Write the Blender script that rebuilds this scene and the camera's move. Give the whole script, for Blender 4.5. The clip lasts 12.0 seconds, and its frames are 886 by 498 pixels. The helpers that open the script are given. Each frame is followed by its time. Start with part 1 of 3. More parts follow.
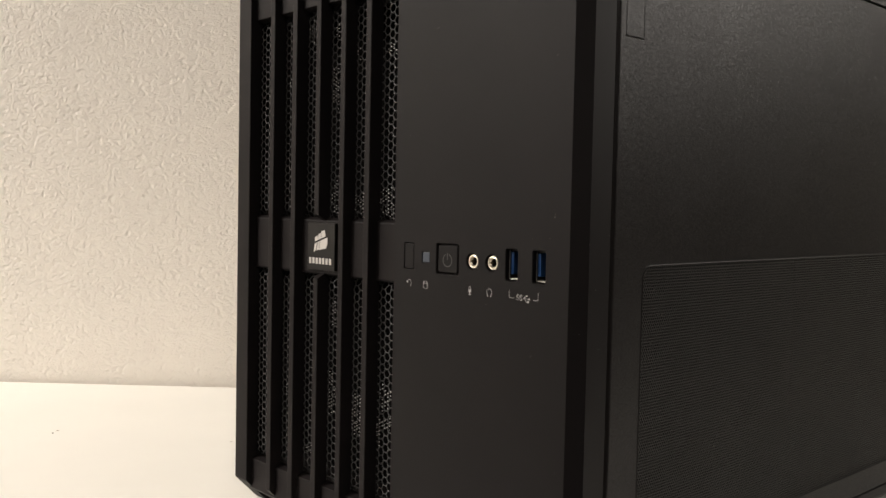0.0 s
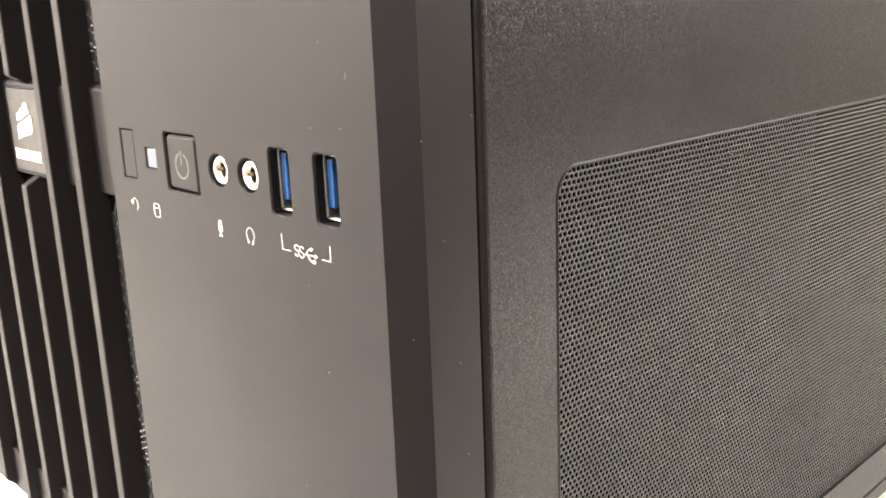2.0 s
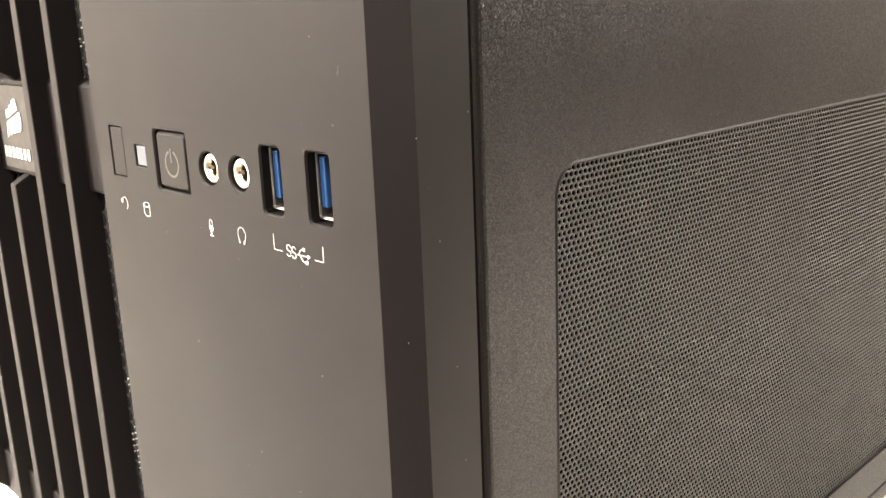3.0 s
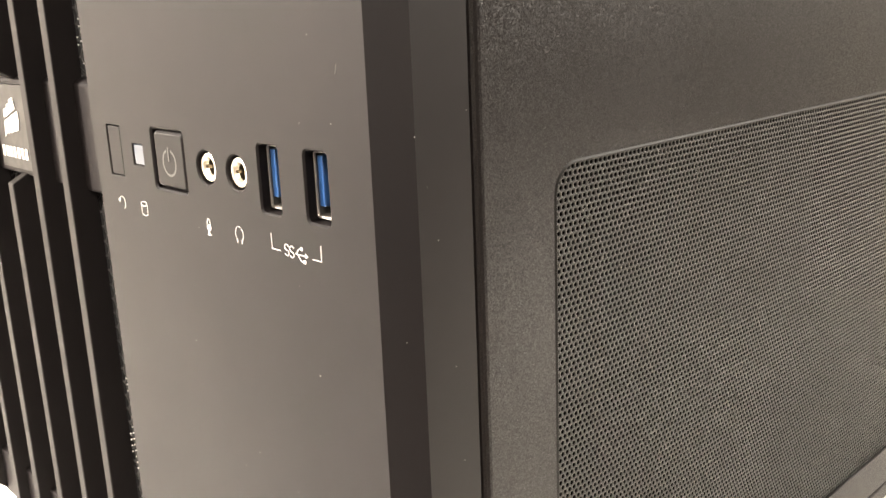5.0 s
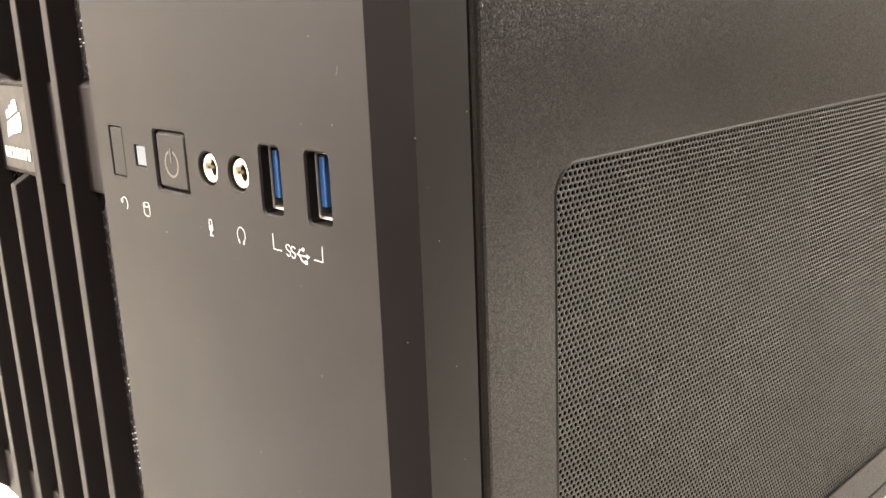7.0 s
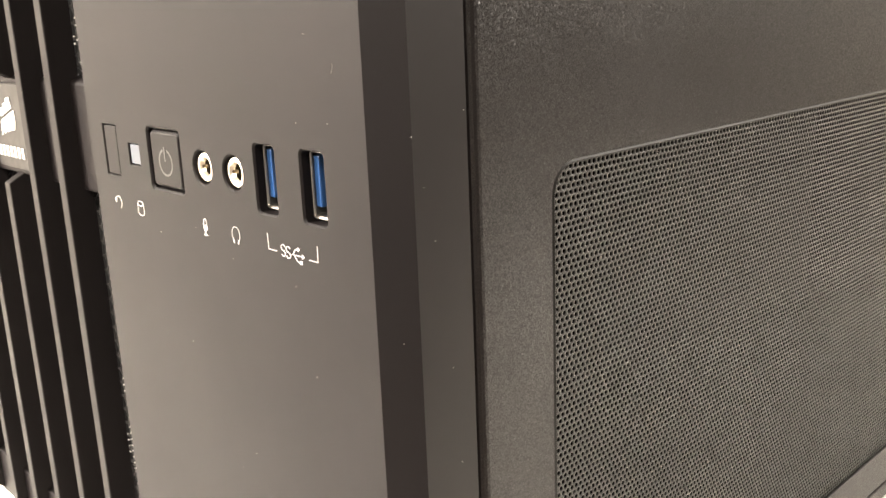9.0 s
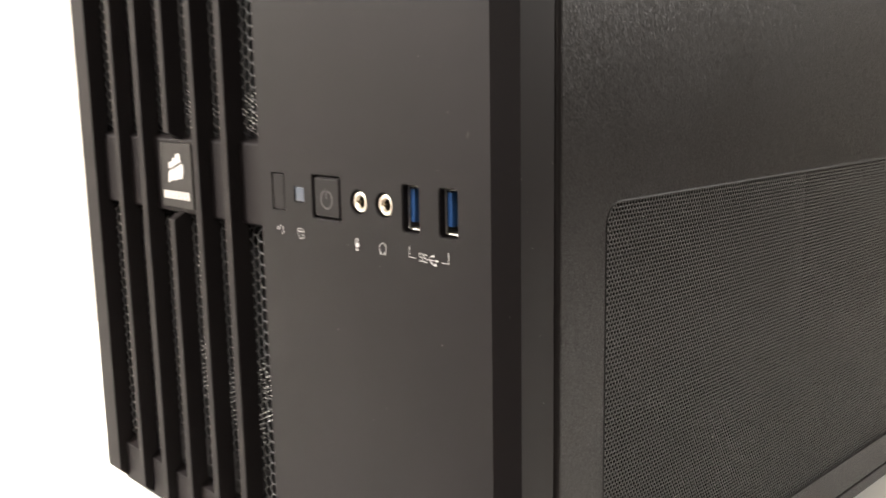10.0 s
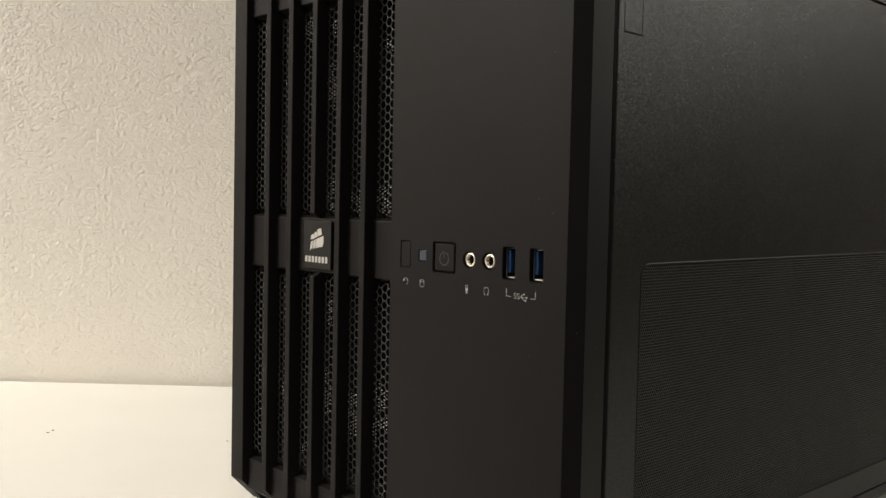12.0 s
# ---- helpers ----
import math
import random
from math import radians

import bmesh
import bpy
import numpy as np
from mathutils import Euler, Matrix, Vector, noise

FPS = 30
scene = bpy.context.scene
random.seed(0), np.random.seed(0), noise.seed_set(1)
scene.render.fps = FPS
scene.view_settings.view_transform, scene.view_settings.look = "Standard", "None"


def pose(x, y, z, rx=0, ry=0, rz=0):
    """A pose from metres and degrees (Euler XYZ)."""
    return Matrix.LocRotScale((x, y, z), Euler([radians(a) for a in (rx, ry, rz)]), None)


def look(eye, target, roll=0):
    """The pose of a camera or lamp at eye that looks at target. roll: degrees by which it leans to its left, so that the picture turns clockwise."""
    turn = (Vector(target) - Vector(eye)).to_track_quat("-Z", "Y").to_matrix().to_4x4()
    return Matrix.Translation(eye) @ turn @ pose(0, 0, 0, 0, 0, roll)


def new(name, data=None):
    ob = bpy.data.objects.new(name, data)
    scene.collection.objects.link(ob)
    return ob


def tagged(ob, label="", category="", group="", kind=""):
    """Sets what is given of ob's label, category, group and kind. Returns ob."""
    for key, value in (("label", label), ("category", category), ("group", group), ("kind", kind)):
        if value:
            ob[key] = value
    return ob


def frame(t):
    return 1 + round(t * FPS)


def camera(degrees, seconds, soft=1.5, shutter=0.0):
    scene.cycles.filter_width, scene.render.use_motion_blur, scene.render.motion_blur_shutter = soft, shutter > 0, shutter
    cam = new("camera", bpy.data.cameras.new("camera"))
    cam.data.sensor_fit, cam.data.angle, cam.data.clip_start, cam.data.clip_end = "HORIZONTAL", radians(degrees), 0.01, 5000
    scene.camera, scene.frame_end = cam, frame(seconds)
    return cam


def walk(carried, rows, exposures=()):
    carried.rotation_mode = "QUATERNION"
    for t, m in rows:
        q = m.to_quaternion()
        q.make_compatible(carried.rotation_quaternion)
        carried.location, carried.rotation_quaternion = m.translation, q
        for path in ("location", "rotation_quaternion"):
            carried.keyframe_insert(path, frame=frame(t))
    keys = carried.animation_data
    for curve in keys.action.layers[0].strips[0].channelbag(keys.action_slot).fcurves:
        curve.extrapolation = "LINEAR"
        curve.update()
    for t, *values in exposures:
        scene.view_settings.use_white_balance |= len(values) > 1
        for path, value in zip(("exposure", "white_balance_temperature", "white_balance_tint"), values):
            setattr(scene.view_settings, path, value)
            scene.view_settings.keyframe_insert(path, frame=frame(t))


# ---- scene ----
from mathutils.geometry import tessellate_polygon

cam = camera(51.10, 12.0, soft=1.5, shutter=0.5)
# seconds, place of the eye, pitch from the nadir, roll, heading
ROWS = [
    (0, 0.4945, -0.2886, 0.1828, 87.30, -1.18, 47.16),
    (0.5, 0.4928, -0.2848, 0.1825, 87.11, -1.19, 47.24),
    (1, 0.4564, -0.2275, 0.1882, 83.67, -0.42, 47.03),
    (1.5, 0.4103, -0.1506, 0.1910, 78.90, 1.04, 46.37),
    (2, 0.3823, -0.1026, 0.1898, 75.68, 2.19, 46.08),
    (2.5, 0.3773, -0.0963, 0.1888, 75.31, 2.34, 45.93),
    (3, 0.3790, -0.0989, 0.1891, 75.50, 2.23, 45.96),
    (5, 0.3785, -0.0981, 0.1888, 75.47, 2.25, 45.95),
    (5.5, 0.3789, -0.0982, 0.1889, 75.49, 2.27, 45.99),
    (6, 0.3785, -0.0976, 0.1888, 75.46, 2.27, 45.99),
    (6.5, 0.3791, -0.0985, 0.1890, 75.51, 2.23, 46.02),
    (7, 0.3793, -0.0988, 0.1889, 75.56, 2.23, 46.01),
    (9, 0.3781, -0.0971, 0.1890, 75.35, 2.25, 45.92),
    (9.5, 0.3922, -0.1210, 0.1902, 76.98, 1.84, 46.17),
    (10, 0.4224, -0.1723, 0.1923, 80.02, 1.03, 46.46),
    (10.5, 0.4548, -0.2265, 0.1893, 83.55, 0.05, 46.75),
    (11, 0.4843, -0.2722, 0.1841, 86.35, -0.77, 47.00),
    (11.5, 0.4925, -0.2834, 0.1830, 87.11, -1.11, 47.12),
    (12, 0.4926, -0.2858, 0.1823, 87.24, -1.18, 47.06),
]
# stops by which the clip's camera opens up as it nears the dark case, and closes again
EXPOSURES = [
    (0.0, 0.0, 6500, 10), (0.8, 0.0, 6500, 10), (1.0, -0.02, 6400, 10), (1.5, 1.16, 5980, 10), (1.8, 2.35, 6020, 10), (2.0, 2.95, 6350, 10), (2.3, 2.73, 6520, 10), (2.6, 2.72, 6780, 10),
    (9.3, 2.72, 6780, 10), (9.6, 2.72, 6780, 10), (10.0, 1.64, 6330, 10), (10.5, 0.22, 6370, 5), (10.8, -0.08, 6440, 5), (11.1, -0.24, 6450, 5), (11.5, -0.08, 6450, 5), (12.0, -0.06, 6450, 6),
]
walk(cam, [(t, pose(x, y, z, rx, ry, rz)) for t, x, y, z, rx, ry, rz in ROWS], EXPOSURES)

# ---- light ----
K = 0.78            # metres per drawing unit of the case
FLOOR = 0.033       # drawing height of the table top, which is z = 0


def W(x, y, z):
    """A place on the case's drawing, in metres."""
    return (x * K, y * K, (z - FLOOR) * K)


world = bpy.data.worlds.new("room_air")
scene.world = world
world.use_nodes = True
world.node_tree.nodes["Background"].inputs["Color"].default_value = (1.0, 0.86, 0.68, 1)
world.node_tree.nodes["Background"].inputs["Strength"].default_value = 0.05


def area_lamp(name, place, target, sx, sy, watts, colour):
    d = bpy.data.lights.new(name, "AREA")
    d.shape, d.size, d.size_y, d.energy, d.color = "RECTANGLE", sx, sy, watts, colour
    o = new(name, d)
    o.matrix_world = look(place, target)
    return o


WARM = (1.0, 0.93, 0.85)
# four ceiling lamps: two far off towards the ends of the table, two in the middle of the room
ALONG = Vector((0.697, 0.717, 0)).normalized()      # along the wall
OUT = Vector((0.717, -0.697, 0)).normalized()       # from the wall into the room
BASE = OUT * (-0.4470 * K)                          # a point at the foot of the wall, on the table's level
LAMPS = ((-2.6, 0.8, 196.0), (4.6, -0.25, 68.0), (-2.9, 1.8, 48.0), (0.5, 2.4, 12.0))
for along, out, watts in LAMPS:
    spot = BASE + ALONG * along + OUT * out
    area_lamp("ceiling_lamp_light", (spot.x, spot.y, 1.59), (spot.x, spot.y, 0.0), 0.5, 0.5, watts, WARM)

# ---- materials ----


def material(name, base, rough=0.5, metal=0.0, spec=0.5):
    m = bpy.data.materials.new(name)
    m.use_nodes = True
    b = m.node_tree.nodes["Principled BSDF"]
    b.inputs["Base Color"].default_value = (*base, 1)
    b.inputs["Roughness"].default_value = rough
    b.inputs["Metallic"].default_value = metal
    b.inputs["Specular IOR Level"].default_value = spec
    return m


def coords(m):
    return m.node_tree.nodes.new("ShaderNodeTexCoord").outputs["Object"]


def noise_node(m, scale, detail=3.0, rough=0.55, vec=None):
    n = m.node_tree.nodes.new("ShaderNodeTexNoise")
    n.inputs["Scale"].default_value = scale
    n.inputs["Detail"].default_value = detail
    n.inputs["Roughness"].default_value = rough
    m.node_tree.links.new(vec or coords(m), n.inputs["Vector"])
    return n.outputs["Fac"]


def ramp(m, fac, lo, hi, a, b):
    r = m.node_tree.nodes.new("ShaderNodeMapRange")
    for key, v in (("From Min", lo), ("From Max", hi), ("To Min", a), ("To Max", b)):
        r.inputs[key].default_value = v
    m.node_tree.links.new(fac, r.inputs["Value"])
    return r.outputs["Result"]


def mix_colour(m, fac, a, b):
    x = m.node_tree.nodes.new("ShaderNodeMix")
    x.data_type = "RGBA"
    x.inputs["A"].default_value, x.inputs["B"].default_value = (*a, 1), (*b, 1)
    m.node_tree.links.new(fac, x.inputs["Factor"])
    return x.outputs["Result"]


def feed(m, out, key):
    m.node_tree.links.new(out, m.node_tree.nodes["Principled BSDF"].inputs[key])


def bump(m, height, distance, strength=1.0, after=None):
    b = m.node_tree.nodes.new("ShaderNodeBump")
    b.inputs["Distance"].default_value = distance
    b.inputs["Strength"].default_value = strength
    m.node_tree.links.new(height, b.inputs["Height"])
    if after:
        m.node_tree.links.new(after, b.inputs["Normal"])
    feed(m, b.outputs["Normal"], "Normal")
    return b.outputs["Normal"]


# moulded black plastic: very fine grain, faint handling smears
plastic = material("black_plastic", (0.0050, 0.0040, 0.0041), 0.55, 0.0, 0.120)
feed(plastic, mix_colour(plastic, ramp(plastic, noise_node(plastic, 30, 4), 0.3, 0.7, 0, 1), (0.0042, 0.0032, 0.0034), (0.0051, 0.0039, 0.0041)), "Base Color")
feed(plastic, ramp(plastic, noise_node(plastic, 14, 5), 0.3, 0.7, 0.52, 0.58), "Roughness")
bump(plastic, noise_node(plastic, 3500, 2), 0.00002, 0.25)

edge_plastic = material("satin_black_plastic", (0.0066, 0.0046, 0.0050), 0.42, 0.0, 0.50)
feed(edge_plastic, ramp(edge_plastic, noise_node(edge_plastic, 20, 4), 0.3, 0.7, 0.44, 0.50), "Roughness")
bump(edge_plastic, noise_node(edge_plastic, 3500, 2), 0.00002, 0.25)


grille_plastic = material("moulded_grille_plastic", (0.0092, 0.0076, 0.0077), 0.48, 0.0, 0.085)
feed(grille_plastic, ramp(grille_plastic, noise_node(grille_plastic, 24, 4), 0.3, 0.7, 0.48, 0.54), "Roughness")
bump(grille_plastic, noise_node(grille_plastic, 3000, 2), 0.00002, 0.3)


def facets(m, size, tilt):
    """Grains of a sprayed coat: cells of that size, each tilted its own way, so that some of them glint."""
    nt = m.node_tree
    tc = nt.nodes.new("ShaderNodeTexCoord")
    cells = nt.nodes.new("ShaderNodeTexVoronoi")
    cells.inputs["Scale"].default_value = 1 / size
    nt.links.new(tc.outputs["Object"], cells.inputs["Vector"])
    centred = nt.nodes.new("ShaderNodeVectorMath")
    centred.operation = "SUBTRACT"
    centred.inputs[1].default_value = (0.5, 0.5, 0.5)
    nt.links.new(cells.outputs["Color"], centred.inputs[0])
    tilted = nt.nodes.new("ShaderNodeVectorMath")
    tilted.operation = "MULTIPLY_ADD"
    parts = nt.nodes.new("ShaderNodeSeparateColor")
    nt.links.new(cells.outputs["Color"], parts.inputs[0])
    nt.links.new(ramp(m, parts.outputs[0], 0.80, 1.0, tilt, tilt * 2.3), tilted.inputs[1])
    nt.links.new(centred.outputs[0], tilted.inputs[0])
    nt.links.new(tc.outputs["Normal"], tilted.inputs[2])
    unit = nt.nodes.new("ShaderNodeVectorMath")
    unit.operation = "NORMALIZE"
    nt.links.new(tilted.outputs[0], unit.inputs[0])
    feed(m, unit.outputs[0], "Normal")
    return cells.outputs["Color"]


# powder-coated steel: grains of under half a millimetre that glitter
powder = material("black_powder_coat", (0.0055, 0.0046, 0.0043), 0.30, 0.0, 0.45)
grain = facets(powder, 0.00023, 0.22)
feed(powder, mix_colour(powder, ramp(powder, grain, 0.2, 0.8, 0, 1), (0.0060, 0.0046, 0.0044), (0.0080, 0.0062, 0.0060)), "Base Color")
feed(powder, ramp(powder, noise_node(powder, 25, 4), 0.3, 0.7, 0.32, 0.37), "Roughness")

perforated = material("black_perforated_steel", (0.007, 0.0062, 0.0060), 0.34, 0.0, 0.70)
feed(perforated, ramp(perforated, noise_node(perforated, 40, 4), 0.3, 0.7, 0.31, 0.38), "Roughness")

rolled_edge = material("black_coated_rolled_edge", (0.007, 0.0062, 0.0059), 0.40, 0.0, 0.34)
feed(rolled_edge, ramp(rolled_edge, noise_node(rolled_edge, 40, 4), 0.3, 0.7, 0.36, 0.46), "Roughness")
hex_steel = material("black_painted_hex_steel", (0.056, 0.055, 0.055), 0.34, 0.0, 0.2)
feed(hex_steel, ramp(hex_steel, noise_node(hex_steel, 90, 3), 0.3, 0.7, 0.30, 0.40), "Roughness")
inside = material("unlit_black_inside", (0.022, 0.021, 0.020), 0.7)
feed(inside, ramp(inside, noise_node(inside, 60, 3), 0.3, 0.7, 0.6, 0.8), "Roughness")
# near-black: the shade of the case's depth is put into this colour
depth_shade = material("shade_black_inside", (0.004, 0.0038, 0.0038), 0.85, 0.0, 0.03)
rubber = material("black_rubber", (0.02, 0.02, 0.02), 0.8)
badge_metal = material("dark_badge_metal", (0.010, 0.009, 0.0088), 0.38, 0.0, 0.13)
feed(badge_metal, ramp(badge_metal, noise_node(badge_metal, 200, 4), 0.3, 0.7, 0.3, 0.42), "Roughness")
silver = material("pale_silver_print", (0.46, 0.44, 0.42), 0.4, 0.3)
white_print = material("white_silk_print", (0.46, 0.45, 0.44), 0.6)
grey_print = material("grey_power_print", (0.0155, 0.0150, 0.0150), 0.5)
lens = material("milky_indicator_lens", (0.022, 0.033, 0.052), 0.35)
nickel = material("bright_nickel", (0.78, 0.71, 0.60), 0.3, 1.0)
feed(nickel, ramp(nickel, noise_node(nickel, 900, 3), 0.3, 0.7, 0.26, 0.4), "Roughness")
shell_steel = material("dull_steel_shell", (0.42, 0.40, 0.37), 0.34, 1.0)
bore_dark = material("dull_bronze_bore", (0.085, 0.070, 0.048), 0.32, 1.0)
contact_bronze = material("bronze_contact", (0.15, 0.118, 0.078), 0.35, 1.0)
blue = material("blue_port_tongue", (0.012, 0.055, 0.17), 0.35)
# near-white colour that stands in for lamp glints on the gauze knots
glint_pale = material("pale_glint", (0.88, 0.86, 0.83), 0.5, 0.0, 0.5)
dust_white = material("pale_dust", (0.22, 0.215, 0.20), 0.9)
crumb_dark = material("dark_crumb", (0.16, 0.12, 0.085), 0.9)
crumb_pale = material("pale_crumb", (0.42, 0.37, 0.30), 0.9)

# rolled wall paint with an orange-peel texture
wall_paint = material("cream_wall_paint", (0.74, 0.71, 0.64), 0.55)
feed(wall_paint, mix_colour(wall_paint, ramp(wall_paint, noise_node(wall_paint, 3, 4), 0.3, 0.7, 0, 1), (0.765, 0.715, 0.645), (0.805, 0.755, 0.685)), "Base Color")
flat_lay = wall_paint.node_tree.nodes.new("ShaderNodeMapping")
flat_lay.inputs["Scale"].default_value = (1.0, 1.0, 1.35)
wall_paint.node_tree.links.new(coords(wall_paint), flat_lay.inputs["Vector"])
peel = wall_paint.node_tree.nodes.new("ShaderNodeMath")
peel.operation = "MULTIPLY_ADD"
peel.inputs[1].default_value = 0.85
fine_ridges = noise_node(wall_paint, 330, 3.0, 0.6, flat_lay.outputs[0])
offset = wall_paint.node_tree.nodes.new("ShaderNodeMath")
offset.operation = "SUBTRACT"
offset.inputs[1].default_value = 0.5
wall_paint.node_tree.links.new(noise_node(wall_paint, 110, 5.0, 0.60, flat_lay.outputs[0]), offset.inputs[0])
fold = wall_paint.node_tree.nodes.new("ShaderNodeMath")
fold.operation = "ABSOLUTE"
wall_paint.node_tree.links.new(offset.outputs[0], fold.inputs[0])
curls = ramp(wall_paint, fold.outputs[0], 0.0, 0.20, 1, 0)
wall_paint.node_tree.links.new(fine_ridges, peel.inputs[0])
wall_paint.node_tree.links.new(curls, peel.inputs[2])
bump(wall_paint, peel.outputs[0], 0.00066, 0.90)

# unseen walls' taupe, kept dark so that the case reflects little from them
dim_wall_paint = material("dim_unseen_wall_taupe", (0.20, 0.185, 0.16), 0.7)
feed(dim_wall_paint, mix_colour(dim_wall_paint, ramp(dim_wall_paint, noise_node(dim_wall_paint, 2, 4), 0.3, 0.7, 0, 1), (0.08, 0.074, 0.066), (0.10, 0.093, 0.083)), "Base Color")
ceiling_paint = material("off_white_ceiling_paint", (0.66, 0.63, 0.57), 0.7)
feed(ceiling_paint, mix_colour(ceiling_paint, noise_node(ceiling_paint, 2, 4), (0.80, 0.77, 0.71), (0.86, 0.83, 0.77)), "Base Color")
carpet = material("brown_carpet", (0.10, 0.075, 0.055), 0.95)
feed(carpet, mix_colour(carpet, noise_node(carpet, 300, 4), (0.035, 0.027, 0.022), (0.07, 0.055, 0.045)), "Base Color")

laminate = material("white_laminate", (0.80, 0.77, 0.70), 0.32)
feed(laminate, mix_colour(laminate, ramp(laminate, noise_node(laminate, 5, 5), 0.3, 0.7, 0, 1), (0.84, 0.825, 0.775), (0.88, 0.865, 0.815)), "Base Color")
feed(laminate, ramp(laminate, noise_node(laminate, 12, 5), 0.3, 0.7, 0.28, 0.4), "Roughness")
bump(laminate, noise_node(laminate, 900, 2), 0.00003, 0.3)
lamp_glow = material("lamp_diffuser", (0.9, 0.9, 0.9), 0.5)
lamp_glow.node_tree.nodes["Principled BSDF"].inputs["Emission Color"].default_value = (*WARM, 1)
lamp_glow.node_tree.nodes["Principled BSDF"].inputs["Emission Strength"].default_value = 3.0
white_metal = material("white_lamp_rim", (0.7, 0.7, 0.68), 0.4)

# ---- mesh helpers ----


def mesh_object(name, verts, faces, mat, smooth=False):
    me = bpy.data.meshes.new(name)
    me.from_pydata([tuple(v) for v in verts], [], [tuple(f) for f in faces])
    me.validate()
    me.update()
    me.materials.append(mat)
    ob = new(name, me)
    if smooth:
        me.polygons.foreach_set("use_smooth", [True] * len(me.polygons))
    return ob


def part(name, bm, mat, parent=None, label="", bevel=0.0, smooth=False, drawn=True):
    """One mesh object from a bmesh; drawn: its coordinates are drawing units of the case."""
    bmesh.ops.remove_doubles(bm, verts=bm.verts, dist=1e-6)
    bmesh.ops.recalc_face_normals(bm, faces=bm.faces)
    if drawn:
        for v in bm.verts:
            v.co = Vector(W(*v.co))
    if bevel:
        sharp = [e for e in bm.edges if len(e.link_faces) == 2 and e.calc_face_angle(0) > 0.5]
        bmesh.ops.bevel(bm, geom=sharp, offset=bevel, segments=2, profile=0.5, affect="EDGES", clamp_overlap=True)
    me = bpy.data.meshes.new(name)
    bm.to_mesh(me)
    bm.free()
    me.materials.append(mat)
    if smooth:
        me.polygons.foreach_set("use_smooth", [True] * len(me.polygons))
    ob = new(name, me)
    if parent:
        ob.parent = parent
    if label:
        tagged(ob, label)
    return ob


def box(x0, x1, y0, y1, z0, z1, bm=None):
    bm = bm or bmesh.new()
    v = [bm.verts.new((x, y, z)) for z in (z0, z1) for y in (y0, y1) for x in (x0, x1)]
    for f in ((0, 2, 3, 1), (4, 5, 7, 6), (0, 1, 5, 4), (2, 6, 7, 3), (0, 4, 6, 2), (1, 3, 7, 5)):
        bm.faces.new([v[i] for i in f])
    return bm


def loft(rings, bm=None, closed=True):
    """Skin over rings of equally many points, with ends filled."""
    bm = bm or bmesh.new()
    vs = [[bm.verts.new(p) for p in r] for r in rings]
    n = len(rings[0])
    for a, b in zip(vs, vs[1:]):
        for i in range(n):
            bm.faces.new((a[i], a[(i + 1) % n], b[(i + 1) % n], b[i]))
    if closed:
        bm.faces.new(vs[0][::-1])
        bm.faces.new(vs[-1])
    return bm


def prism(outline, axis, a, b, bm=None):
    """A 2D outline pulled along an axis from a to b. Axis y: the outline is in x, z; x: in y, z; z: in x, y."""
    def at(p, q):
        return {"x": (q, p[0], p[1]), "y": (p[0], q, p[1]), "z": (p[0], p[1], q)}[axis]
    return loft([[at(p, a) for p in outline], [at(p, b) for p in outline]], bm)


def round_rect(x0, x1, z0, z1, r, n=5):
    pts = []
    for cx, cz, a0 in ((x1 - r, z1 - r, 0), (x0 + r, z1 - r, 90), (x0 + r, z0 + r, 180), (x1 - r, z0 + r, 270)):
        pts += [(cx + r * math.cos(radians(a0 + 90 * i / n)), cz + r * math.sin(radians(a0 + 90 * i / n))) for i in range(n + 1)]
    return pts


def circle(cx, cz, r, n=32, r2=None):
    return [(cx + r * math.cos(2 * math.pi * i / n), cz + (r2 or r) * math.sin(2 * math.pi * i / n)) for i in range(n)]


def pierced(outer, holes, at, depth, edges, bm=None):
    """A flat face with holes; each hole gets an edge slope of its width and a wall of that depth. at(a, b, d) maps drawing to space."""
    bm = bm or bmesh.new()
    loops = [[Vector((a, b, 0)) for a, b in outer]]
    grown = []
    for h, edge in zip(holes, edges):
        n = len(h)
        area = sum(h[k - 1][0] * h[k][1] - h[k][0] * h[k - 1][1] for k in range(n))
        g = []
        for k, (a, b) in enumerate(h):
            (p, q), (u, v) = h[k - 1], h[(k + 1) % n]
            d = math.hypot(u - p, v - q)
            side = math.copysign(edge / d, area)
            g.append((a + (v - q) * side, b - (u - p) * side))
        grown.append(g)
        loops.append([Vector((a, b, 0)) for a, b in g])
    flat = [p for l in loops for p in l]
    vs = [bm.verts.new(at(p.x, p.y, 0)) for p in flat]
    for t in tessellate_polygon(loops):
        try:
            bm.faces.new([vs[i] for i in t])
        except ValueError:
            pass
    start = len(outer)
    for h, edge in zip(holes, edges):
        n = len(h)
        ring = vs[start:start + n]
        start += n
        slope = [bm.verts.new(at(a, b, edge)) for a, b in h]
        deep = [bm.verts.new(at(a, b, depth)) for a, b in h]
        for r, s in ((ring, slope), (slope, deep)):
            for i in range(n):
                bm.faces.new((r[i], r[(i + 1) % n], s[(i + 1) % n], s[i]))
    return bm, vs[:len(outer)]


